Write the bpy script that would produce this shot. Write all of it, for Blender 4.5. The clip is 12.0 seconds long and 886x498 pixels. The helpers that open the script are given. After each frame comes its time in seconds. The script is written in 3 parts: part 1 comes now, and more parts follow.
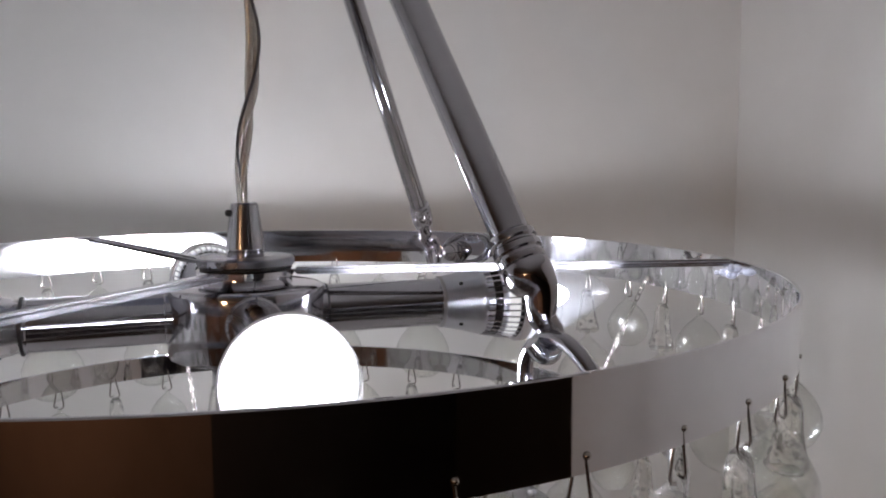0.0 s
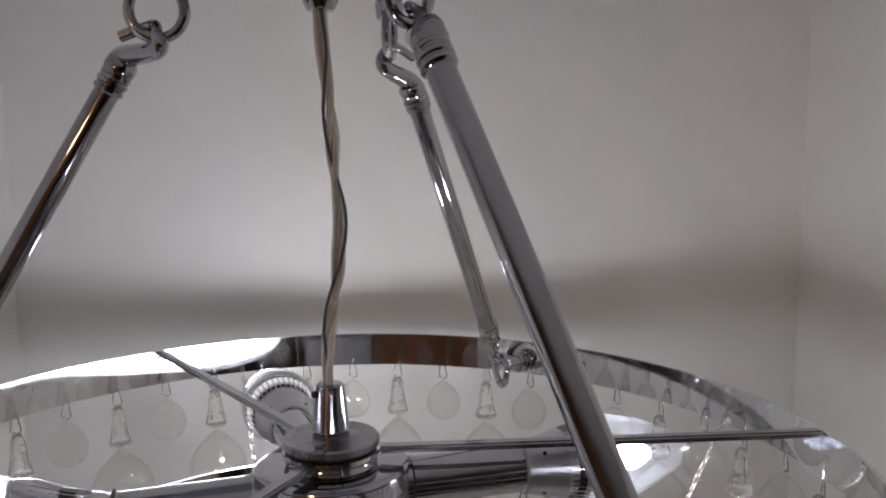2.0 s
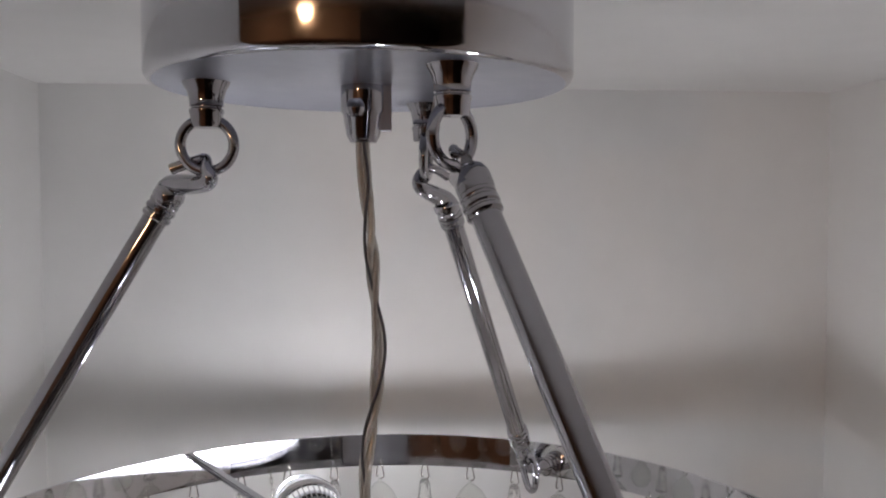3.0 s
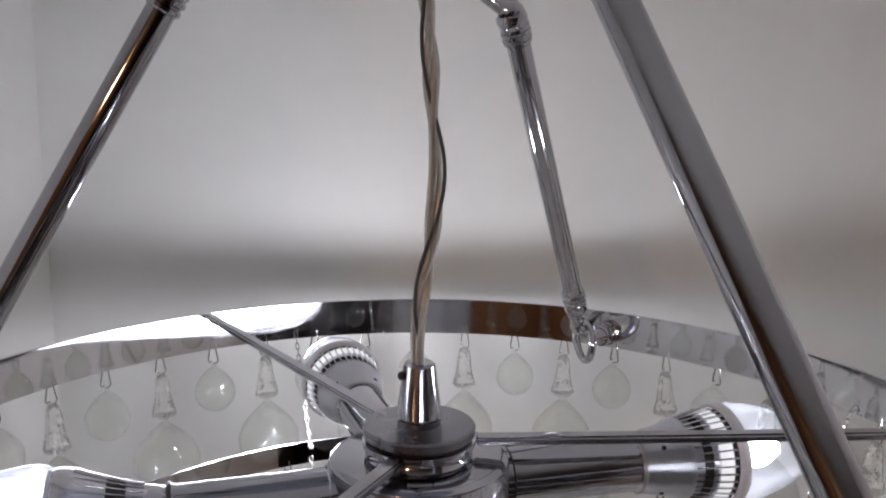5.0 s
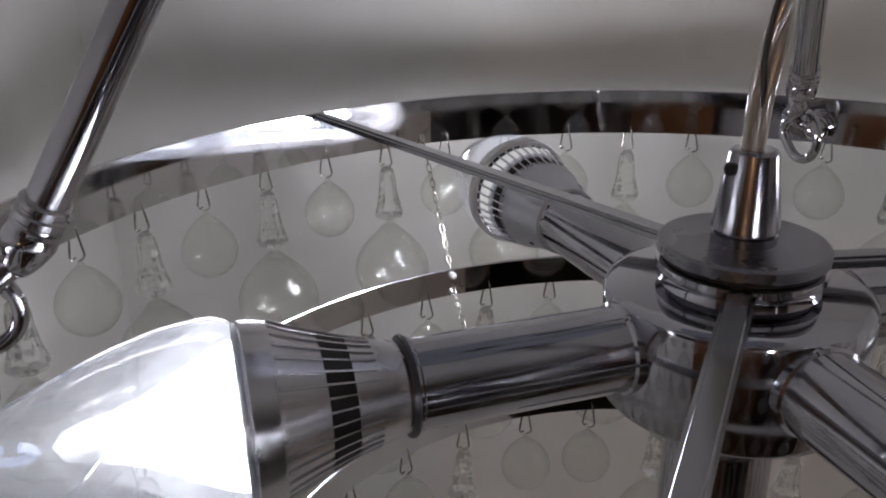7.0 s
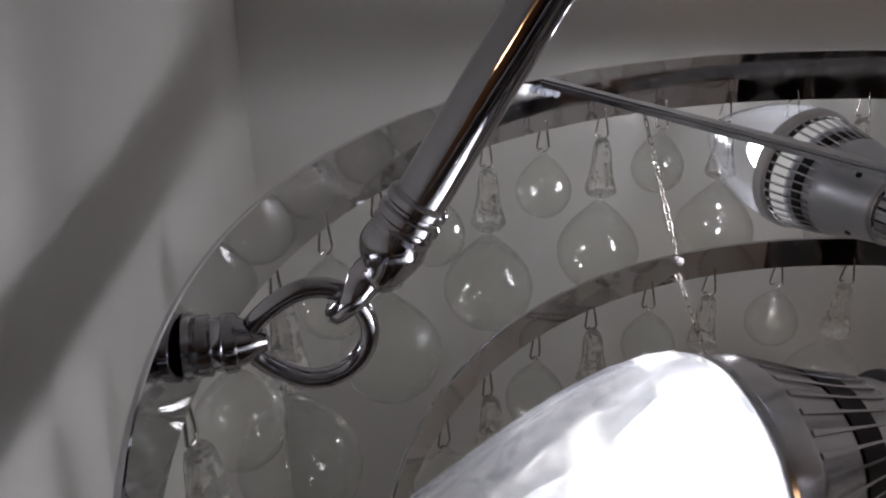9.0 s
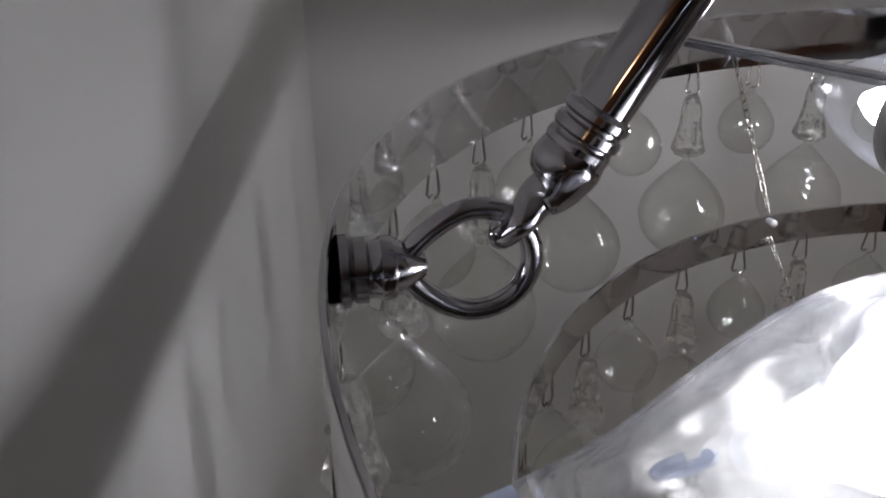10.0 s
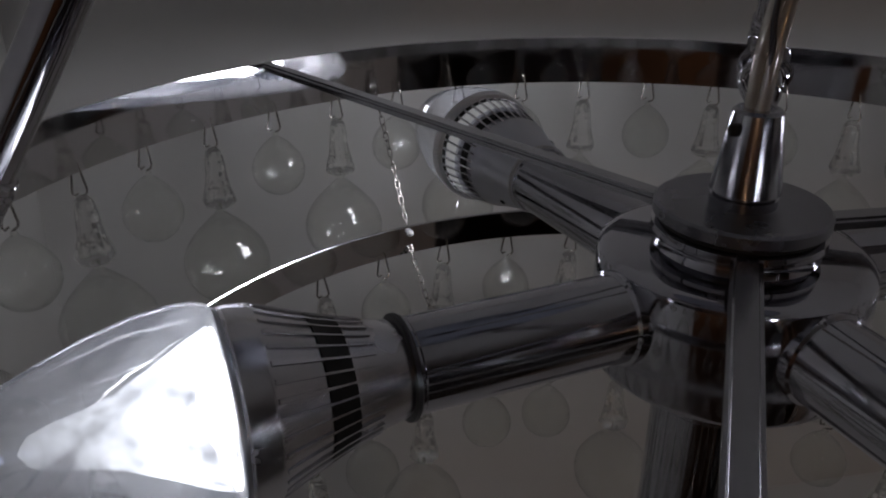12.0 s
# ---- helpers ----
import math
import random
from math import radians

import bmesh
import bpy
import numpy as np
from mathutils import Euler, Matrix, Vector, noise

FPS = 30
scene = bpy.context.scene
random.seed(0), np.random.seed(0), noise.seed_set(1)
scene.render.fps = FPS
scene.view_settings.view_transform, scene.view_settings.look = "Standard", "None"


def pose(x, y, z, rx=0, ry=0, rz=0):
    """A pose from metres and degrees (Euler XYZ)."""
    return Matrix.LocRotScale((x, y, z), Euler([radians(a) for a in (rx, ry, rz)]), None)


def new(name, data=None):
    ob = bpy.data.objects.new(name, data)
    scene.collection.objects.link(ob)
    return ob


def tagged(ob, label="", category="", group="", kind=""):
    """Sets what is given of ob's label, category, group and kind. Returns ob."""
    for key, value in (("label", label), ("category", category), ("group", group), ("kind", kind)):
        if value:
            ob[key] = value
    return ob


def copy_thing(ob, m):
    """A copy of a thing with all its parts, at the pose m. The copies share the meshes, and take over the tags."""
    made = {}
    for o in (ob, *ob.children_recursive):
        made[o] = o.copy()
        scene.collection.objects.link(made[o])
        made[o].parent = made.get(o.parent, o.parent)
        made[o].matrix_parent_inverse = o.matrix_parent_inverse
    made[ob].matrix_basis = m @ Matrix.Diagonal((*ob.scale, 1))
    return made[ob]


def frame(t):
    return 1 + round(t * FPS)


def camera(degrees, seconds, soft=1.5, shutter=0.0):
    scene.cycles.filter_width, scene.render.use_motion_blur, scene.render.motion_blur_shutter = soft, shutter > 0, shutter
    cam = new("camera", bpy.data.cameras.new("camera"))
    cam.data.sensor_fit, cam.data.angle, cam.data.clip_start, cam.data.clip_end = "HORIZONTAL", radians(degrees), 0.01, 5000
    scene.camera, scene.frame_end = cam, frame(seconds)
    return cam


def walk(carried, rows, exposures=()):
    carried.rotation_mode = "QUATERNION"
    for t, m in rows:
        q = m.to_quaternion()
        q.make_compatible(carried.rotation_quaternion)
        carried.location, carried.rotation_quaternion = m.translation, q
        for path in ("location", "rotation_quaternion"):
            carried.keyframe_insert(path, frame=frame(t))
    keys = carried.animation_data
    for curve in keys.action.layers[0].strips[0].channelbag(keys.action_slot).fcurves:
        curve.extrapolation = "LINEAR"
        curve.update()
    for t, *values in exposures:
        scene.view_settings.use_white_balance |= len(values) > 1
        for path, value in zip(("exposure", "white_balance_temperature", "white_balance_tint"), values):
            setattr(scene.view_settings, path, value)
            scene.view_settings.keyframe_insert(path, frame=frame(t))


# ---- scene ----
# The chandelier's axis is x = y = 0, and its spokes lie at z = 0.
cam = camera(55.97, 12.0, soft=2.0)
PATH = [
    (0, 0.0321, -0.3789, 0.0448, -8.28, -5.53, 0.23),
    (0.5, 0.0358, -0.3694, 0.0697, -8.31, -8.42, 0.45),
    (1, 0.0351, -0.3516, 0.0938, -7.23, -10.88, 0.35),
    (1.5, 0.0320, -0.3579, 0.1172, -7.00, -9.45, 0.23),
    (2, 0.0078, -0.3604, 0.1332, -6.45, -7.00, 0.24),
    (2.5, -0.0017, -0.3691, 0.1520, -5.57, -2.78, 0.56),
    (2.7, -0.0024, -0.3674, 0.1598, -5.63, -2.52, 0.36),
    (4.3, -0.0096, -0.3385, 0.1496, -5.07, -5.55, -0.75),
    (4.5, -0.0105, -0.3319, 0.1433, -5.21, -6.51, -1.03),
    (5, -0.0195, -0.2990, 0.1252, -4.81, -9.85, -0.66),
    (5.5, -0.0328, -0.2723, 0.1096, -4.66, -12.83, -0.10),
    (6, -0.0462, -0.2493, 0.1039, -4.61, -16.16, 0.42),
    (6.5, -0.0774, -0.2178, 0.0914, -5.28, -21.29, 0.53),
    (6.7, -0.0860, -0.2059, 0.0874, -5.82, -21.50, 0.45),
    (8.5, -0.1662, -0.1448, 0.0787, -5.87, -24.21, 1.54),
    (9, -0.1834, -0.1386, 0.0785, -4.77, -24.45, 1.17),
    (9.5, -0.2075, -0.1284, 0.0714, -3.49, -24.71, 1.23),
    (10, -0.2145, -0.1301, 0.0614, -3.97, -25.11, 0.74),
    (10.5, -0.1932, -0.1415, 0.0612, -5.70, -27.11, -1.60),
    (11, -0.1779, -0.1416, 0.0598, -8.58, -27.71, -1.60),
    (11.5, -0.1424, -0.1635, 0.0698, -9.16, -26.19, -1.29),
    (12, -0.1134, -0.1721, 0.0843, -11.41, -25.64, -0.51),
]
EXPOSURES = [(0.0, 1.51, 6520, 10), (0.6, 0.78, 6570, 10), (1.0, 0.63, 6570, 10), (1.5, 1.08, 6520, 10), (2.0, 1.33, 6620, 10), (2.5, 1.3, 6670, 10), (4.4, 2.08, 6470, 10), (5.0, 1.59, 6470, 10), (5.5, 1.46, 6470, 10), (6.5, 1.02, 6540, 10), (8.5, 0.72, 6690, 10), (9.2, 0.36, 6740, 10), (10.0, 0.35, 6640, 10), (10.6, -0.07, 6290, 10), (11.2, -0.72, 6120, 10), (11.6, -0.68, 6190, 10), (12.0, -0.48, 6460, 10)]
walk(cam, [(t, pose(x, y, z, 90 + pitch, roll, yaw)) for t, x, y, z, yaw, pitch, roll in PATH], EXPOSURES)

# ---- light: the room is lit by the bulbs themselves and a warm lamp behind ----
world = bpy.data.worlds.new("world")
world.use_nodes = True
scene.world = world
world.node_tree.nodes["Background"].inputs[0].default_value = (0.9, 0.85, 0.8, 1)
world.node_tree.nodes["Background"].inputs[1].default_value = 0.02
GLOW = 22.0

# ---- sizes ----
RING_R, RING_TOP, RING_BOTTOM = 0.2265, 0.001, -0.0214
MID_R, MID_TOP, MID_BOTTOM = 0.1898, -0.0753, -0.0890
LOW_R, LOW_TOP, LOW_BOTTOM = 0.150, -0.127, -0.140
CEILING_Z, FLOOR_Z = 0.262, -2.14
CANOPY_R, CANOPY_Z = 0.0888, 0.2122
CENTRE = Vector((-0.0025, -0.0035, 0.0))
WALL_L, WALL_R, WALL_B = -0.258, 0.403, 0.330
ARM_Z = -0.0195
ARM_ANGLES = (10.0, 105.0, 192.0, 280.3)
HUB = Vector((-0.0020, 0.0008, 0.0))


# ---- materials ----
def material(name, color, rough=0.5, metal=0.0, grain=0.0, scale=40.0, bump=0.0, bump_scale=200.0, stain=0.0, rough_var=0.0):
    m = bpy.data.materials.new(name)
    m.use_nodes = True
    nt = m.node_tree
    p = nt.nodes["Principled BSDF"]
    p.inputs["Base Color"].default_value = (*color, 1)
    p.inputs["Roughness"].default_value = rough
    p.inputs["Metallic"].default_value = metal
    co = nt.nodes.new("ShaderNodeTexCoord")
    if grain or stain:
        a = nt.nodes.new("ShaderNodeTexNoise")
        a.inputs["Scale"].default_value, a.inputs["Detail"].default_value = scale, 6
        b = nt.nodes.new("ShaderNodeTexNoise")
        b.inputs["Scale"].default_value, b.inputs["Detail"].default_value = scale * 0.08, 4
        for n in (a, b):
            nt.links.new(co.outputs["Object"], n.inputs["Vector"])
        ra = nt.nodes.new("ShaderNodeMapRange")
        ra.inputs[3].default_value, ra.inputs[4].default_value = 1 - grain, 1 + grain
        rb = nt.nodes.new("ShaderNodeMapRange")
        rb.inputs[1].default_value, rb.inputs[2].default_value = 0.3, 0.7
        rb.inputs[3].default_value, rb.inputs[4].default_value = 1 - stain, 1 + stain * 0.3
        nt.links.new(a.outputs["Fac"], ra.inputs[0])
        nt.links.new(b.outputs["Fac"], rb.inputs[0])
        mul = nt.nodes.new("ShaderNodeMath")
        mul.operation = "MULTIPLY"
        nt.links.new(ra.outputs[0], mul.inputs[0])
        nt.links.new(rb.outputs[0], mul.inputs[1])
        mix = nt.nodes.new("ShaderNodeVectorMath")
        mix.operation = "SCALE"
        mix.inputs[0].default_value = color
        nt.links.new(mul.outputs[0], mix.inputs["Scale"])
        nt.links.new(mix.outputs[0], p.inputs["Base Color"])
    if rough_var:
        r = nt.nodes.new("ShaderNodeTexNoise")
        r.inputs["Scale"].default_value, r.inputs["Detail"].default_value = 70, 5
        nt.links.new(co.outputs["Object"], r.inputs["Vector"])
        rr = nt.nodes.new("ShaderNodeMapRange")
        rr.inputs[1].default_value, rr.inputs[2].default_value = 0.4, 0.7
        rr.inputs[3].default_value, rr.inputs[4].default_value = rough, rough + rough_var
        nt.links.new(r.outputs["Fac"], rr.inputs[0])
        nt.links.new(rr.outputs[0], p.inputs["Roughness"])
    if bump:
        n = nt.nodes.new("ShaderNodeTexNoise")
        n.inputs["Scale"].default_value, n.inputs["Detail"].default_value = bump_scale, 4
        nt.links.new(co.outputs["Object"], n.inputs["Vector"])
        bn = nt.nodes.new("ShaderNodeBump")
        bn.inputs["Strength"].default_value, bn.inputs["Distance"].default_value = bump, 0.001
        nt.links.new(n.outputs["Fac"], bn.inputs["Height"])
        nt.links.new(bn.outputs["Normal"], p.inputs["Normal"])
    return m


def facets(nt, size, tilt):
    """A normal that leans another way on each small hammered facet of the glass."""
    co, cells = nt.nodes.new("ShaderNodeTexCoord"), nt.nodes.new("ShaderNodeTexVoronoi")
    cells.inputs["Scale"].default_value = size
    nt.links.new(co.outputs["Object"], cells.inputs["Vector"])
    lean, geo, total, unit = nt.nodes.new("ShaderNodeVectorMath"), nt.nodes.new("ShaderNodeNewGeometry"), nt.nodes.new("ShaderNodeVectorMath"), nt.nodes.new("ShaderNodeVectorMath")
    lean.operation, total.operation, unit.operation = "MULTIPLY_ADD", "ADD", "NORMALIZE"
    lean.inputs[1].default_value, lean.inputs[2].default_value = (tilt, tilt, tilt), (-tilt / 2, -tilt / 2, -tilt / 2)
    nt.links.new(cells.outputs["Color"], lean.inputs[0])
    nt.links.new(geo.outputs["Normal"], total.inputs[0])
    nt.links.new(lean.outputs[0], total.inputs[1])
    nt.links.new(total.outputs[0], unit.inputs[0])
    return unit.outputs[0]


def thin_glass(name, haze=0.06, tint=(1, 1, 1), rim=0.5, rough=0.04, base=0.04, wave=0.0, ripple=75, edge_power=3.2, hammered=0.0):
    m = bpy.data.materials.new(name)
    m.use_nodes = True
    nt = m.node_tree
    nt.nodes.remove(nt.nodes["Principled BSDF"])
    out = nt.nodes["Material Output"]
    clear = nt.nodes.new("ShaderNodeBsdfTransparent")
    clear.inputs[0].default_value = (*tint, 1)
    veil = nt.nodes.new("ShaderNodeBsdfTranslucent")
    veil.inputs[0].default_value = (0.82, 0.87, 1.0, 1)
    gloss = nt.nodes.new("ShaderNodeBsdfGlossy")
    gloss.inputs["Roughness"].default_value = rough
    if wave:
        co = nt.nodes.new("ShaderNodeTexCoord")
        n = nt.nodes.new("ShaderNodeTexNoise")
        n.inputs["Scale"].default_value, n.inputs["Detail"].default_value = ripple, 1.5
        nt.links.new(co.outputs["Object"], n.inputs["Vector"])
        bn = nt.nodes.new("ShaderNodeBump")
        bn.inputs["Strength"].default_value, bn.inputs["Distance"].default_value = wave, 0.004
        nt.links.new(n.outputs["Fac"], bn.inputs["Height"])
        nt.links.new(bn.outputs["Normal"], gloss.inputs["Normal"])
        stretch = nt.nodes.new("ShaderNodeMapping")
        stretch.inputs["Scale"].default_value = (1, 1, 0.25)
        smudge = nt.nodes.new("ShaderNodeTexNoise")
        smudge.inputs["Scale"].default_value, smudge.inputs["Detail"].default_value = 60, 3
        film = nt.nodes.new("ShaderNodeMapRange")
        film.inputs[1].default_value, film.inputs[2].default_value = 0.38, 0.66
        film.inputs[3].default_value, film.inputs[4].default_value = haze * 0.15, haze * 1.5
        nt.links.new(co.outputs["Object"], stretch.inputs["Vector"])
        nt.links.new(stretch.outputs[0], smudge.inputs["Vector"])
        nt.links.new(smudge.outputs["Fac"], film.inputs[0])
    if hammered:
        nt.links.new(facets(nt, 420, hammered), gloss.inputs["Normal"])
    edge = nt.nodes.new("ShaderNodeLayerWeight")
    edge.inputs[0].default_value = 0.5
    power = nt.nodes.new("ShaderNodeMath")
    power.operation = "POWER"
    power.inputs[1].default_value = edge_power
    fres = nt.nodes.new("ShaderNodeMath")
    fres.operation = "MULTIPLY_ADD"
    fres.inputs[1].default_value, fres.inputs[2].default_value = rim, base
    nt.links.new(edge.outputs["Facing"], power.inputs[0])
    nt.links.new(power.outputs[0], fres.inputs[0])
    a = nt.nodes.new("ShaderNodeMixShader")
    a.inputs[0].default_value = haze
    if wave:
        nt.links.new(film.outputs[0], a.inputs[0])
    nt.links.new(clear.outputs[0], a.inputs[1])
    dust = nt.nodes.new("ShaderNodeBsdfDiffuse")
    dust.inputs[0].default_value = (0.82, 0.87, 1.0, 1)
    both = nt.nodes.new("ShaderNodeMixShader")
    both.inputs[0].default_value = 0.5
    nt.links.new(veil.outputs[0], both.inputs[1])
    nt.links.new(dust.outputs[0], both.inputs[2])
    nt.links.new(both.outputs[0], a.inputs[2])
    b = nt.nodes.new("ShaderNodeMixShader")
    nt.links.new(fres.outputs[0], b.inputs[0])
    nt.links.new(a.outputs[0], b.inputs[1])
    nt.links.new(gloss.outputs[0], b.inputs[2])
    nt.links.new(b.outputs[0], out.inputs[0])
    return m


def crystal_glass(name, clear=0.4, relief=0.4, size=110, milk=0.0, hammered=0.0):
    m = bpy.data.materials.new(name)
    m.use_nodes = True
    nt = m.node_tree
    p = nt.nodes["Principled BSDF"]
    p.inputs["Base Color"].default_value = (0.99, 0.995, 0.97, 1)
    p.inputs["Roughness"].default_value = 0.0
    p.inputs["IOR"].default_value = 1.5
    p.inputs["Transmission Weight"].default_value = 1.0
    co = nt.nodes.new("ShaderNodeTexCoord")
    n = nt.nodes.new("ShaderNodeTexNoise")
    n.inputs["Scale"].default_value, n.inputs["Detail"].default_value = size, 1
    nt.links.new(co.outputs["Object"], n.inputs["Vector"])
    bn = nt.nodes.new("ShaderNodeBump")
    bn.inputs["Strength"].default_value, bn.inputs["Distance"].default_value = relief, 0.002
    nt.links.new(n.outputs["Fac"], bn.inputs["Height"])
    nt.links.new(bn.outputs["Normal"], p.inputs["Normal"])
    if hammered:
        nt.links.new(facets(nt, 360, hammered), p.inputs["Normal"])
    thin = nt.nodes.new("ShaderNodeBsdfTransparent")
    mix = nt.nodes.new("ShaderNodeMixShader")
    mix.inputs[0].default_value = clear
    nt.links.new(p.outputs[0], mix.inputs[1])
    nt.links.new(thin.outputs[0], mix.inputs[2])
    veil, body = nt.nodes.new("ShaderNodeBsdfTranslucent"), nt.nodes.new("ShaderNodeMixShader")
    veil.inputs[0].default_value = (0.84, 0.88, 1.0, 1)
    body.inputs[0].default_value = milk
    nt.links.new(mix.outputs[0], body.inputs[1])
    nt.links.new(veil.outputs[0], body.inputs[2])
    nt.links.new(body.outputs[0], nt.nodes["Material Output"].inputs[0])
    return m


def glowing(name, color, strength):
    m = bpy.data.materials.new(name)
    m.use_nodes = True
    p = m.node_tree.nodes["Principled BSDF"]
    p.inputs["Base Color"].default_value = (0.8, 0.8, 0.8, 1)
    p.inputs["Emission Color"].default_value = (*color, 1)
    p.inputs["Emission Strength"].default_value = strength
    return m


CHROME = material("chrome", (0.64, 0.64, 0.67), 0.05, 1.0, grain=0.03, scale=80, stain=0.06, bump=0.005, bump_scale=90, rough_var=0.07)
RING_CHROME = material("smudged_chrome", (0.72, 0.72, 0.75), 0.025, 1.0, grain=0.05, scale=60, stain=0.10, bump=0.005, bump_scale=30, rough_var=0.05)
# Chrome with its base colour lowered in place of dim room reflections.
ROD_CHROME = material("darkened_chrome", (0.46, 0.45, 0.475), 0.05, 1.0, grain=0.04, scale=80, stain=0.12, bump=0.006, bump_scale=70, rough_var=0.08)
HUB_CHROME = material("worn_chrome", (0.50, 0.50, 0.54), 0.06, 1.0, grain=0.06, scale=90, stain=0.15, bump=0.008, bump_scale=120, rough_var=0.12)
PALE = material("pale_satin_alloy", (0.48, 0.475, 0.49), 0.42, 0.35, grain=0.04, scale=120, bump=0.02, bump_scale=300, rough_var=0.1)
SATIN = material("satin_steel", (0.60, 0.61, 0.66), 0.32, 1.0, grain=0.05, scale=120, bump=0.05, bump_scale=400, rough_var=0.1)
PLATE = material("blue_grey_plate", (0.44, 0.46, 0.54), 0.30, 1.0, grain=0.02, scale=120, stain=0.05, bump=0.004, bump_scale=300, rough_var=0.05)
SINK = material("polished_heat_sink", (0.68, 0.67, 0.70), 0.20, 1.0, grain=0.04, scale=140, stain=0.1, bump=0.006, bump_scale=150, rough_var=0.1)
WIRE = material("steel_wire", (0.50, 0.48, 0.45), 0.14, 1.0, rough_var=0.1)
PLASTIC = material("pale_plastic", (0.72, 0.71, 0.72), 0.35, 0.0, grain=0.04, scale=120)
DARK = material("dark_satin_chrome", (0.42, 0.42, 0.45), 0.16, 1.0, grain=0.04, scale=150, rough_var=0.06)
DARK_DISC = material("dark_disc", (0.30, 0.30, 0.33), 0.26, 1.0, grain=0.03, scale=120, rough_var=0.1)
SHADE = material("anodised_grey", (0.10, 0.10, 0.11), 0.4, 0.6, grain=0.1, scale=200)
BLACK = material("black_plastic", (0.012, 0.012, 0.013), 0.5, 0.0, grain=0.1, scale=200)
CABLE = material("clear_cable", (0.72, 0.69, 0.63), 0.12, 0.45, grain=0.25, scale=260, bump=0.1, bump_scale=500)
GLUE = thin_glass("clear_glue", 0.3)
BULB_GLASS = crystal_glass("bulb_glass", 0.12, 0.25, 60, 0.05)
CLEAR_BULB_GLASS = thin_glass("clear_bulb_glass", 0.035, rim=0.8, rough=0.08, base=0.02, wave=0.3)
# Dense haze whitens the tip in place of light piped along the glass.
TIP_GLASS = thin_glass("tip_glass", 0.96)
CRYSTAL = crystal_glass("crystal", 0.35, 0.6, 140, hammered=0.4)
BLOWN = thin_glass("blown_glass", 0.012, (0.985, 0.990, 0.970), rim=0.8, rough=0.012, base=0.06, wave=0.45, ripple=110, edge_power=2.4, hammered=0.42)


def led(name, peak):
    m = glowing(name, (0.925, 0.925, 1.0), peak)
    nt = m.node_tree
    co, chips, level = nt.nodes.new("ShaderNodeTexCoord"), nt.nodes.new("ShaderNodeTexVoronoi"), nt.nodes.new("ShaderNodeMapRange")
    chips.inputs["Scale"].default_value = 120
    level.inputs[1].default_value, level.inputs[2].default_value = 0.30, 0.62
    level.inputs[3].default_value, level.inputs[4].default_value = peak * 2.2, 1.2
    nt.links.new(co.outputs["Object"], chips.inputs["Vector"])
    nt.links.new(chips.outputs["Distance"], level.inputs[0])
    nt.links.new(level.outputs[0], nt.nodes["Principled BSDF"].inputs["Emission Strength"])
    return m


LED = led("led_glow", GLOW)
DIM_LED = led("dim_led_glow", GLOW * 0.45)
GUIDE = glowing("guide_glow", (0.90, 0.92, 1.0), 32.0)
CONE = bpy.data.materials.new("cone_glow")
CONE.use_nodes = True
nt = CONE.node_tree
nt.nodes.remove(nt.nodes["Principled BSDF"])
co, cloud, level = nt.nodes.new("ShaderNodeTexCoord"), nt.nodes.new("ShaderNodeTexNoise"), nt.nodes.new("ShaderNodeMapRange")
cloud.inputs["Scale"].default_value, cloud.inputs["Detail"].default_value = 105, 3
level.inputs[1].default_value, level.inputs[2].default_value = 0.40, 0.62
level.inputs[3].default_value, level.inputs[4].default_value = 0.04, 0.95
lit, clear, both = nt.nodes.new("ShaderNodeEmission"), nt.nodes.new("ShaderNodeBsdfTransparent"), nt.nodes.new("ShaderNodeMixShader")
lit.inputs[0].default_value, lit.inputs[1].default_value = (0.86, 0.89, 1.0, 1), 5.0
nt.links.new(co.outputs["Object"], cloud.inputs["Vector"])
nt.links.new(cloud.outputs["Fac"], level.inputs[0])
axis, fade = nt.nodes.new("ShaderNodeSeparateXYZ"), nt.nodes.new("ShaderNodeMapRange")
fade.inputs[1].default_value, fade.inputs[2].default_value = 0.042, 0.074
fade.inputs[3].default_value, fade.inputs[4].default_value = 3.6, 0.8
nt.links.new(co.outputs["Object"], axis.inputs[0])
nt.links.new(axis.outputs[2], fade.inputs[0])
nt.links.new(fade.outputs[0], lit.inputs[1])
nt.links.new(level.outputs[0], both.inputs[0])
nt.links.new(clear.outputs[0], both.inputs[1])
nt.links.new(lit.outputs[0], both.inputs[2])
nt.links.new(both.outputs[0], nt.nodes["Material Output"].inputs[0])
# Weak emission stands in for bright reflections in the gaps between fins.
GAP_GLOW = glowing("gap_glow", (0.95, 0.97, 1.0), 0.22)
PAINT = material("white_paint", (0.80, 0.79, 0.775), 0.6, 0.0, grain=0.03, scale=30, stain=0.05, bump=0.05, bump_scale=300)
CEIL_PAINT = material("ceiling_paint", (0.82, 0.81, 0.795), 0.7, 0.0, grain=0.03, scale=30, stain=0.04, bump=0.05, bump_scale=300)
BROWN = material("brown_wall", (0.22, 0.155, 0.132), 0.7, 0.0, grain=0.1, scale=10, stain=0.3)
# Near-black stands in for the unlit room that the chrome mirrors.
MIRRORED_DARK = material("mirrored_dark", (0.045, 0.043, 0.056), 0.6, 0.0, grain=0.1, scale=10, stain=0.3)
BROWN_FLOOR = material("dark_floor", (0.07, 0.05, 0.045), 0.4, 0.0, grain=0.15, scale=12, stain=0.3)
WARM = glowing("warm_lamp_glow", (1.0, 0.58, 0.30), 20.0)


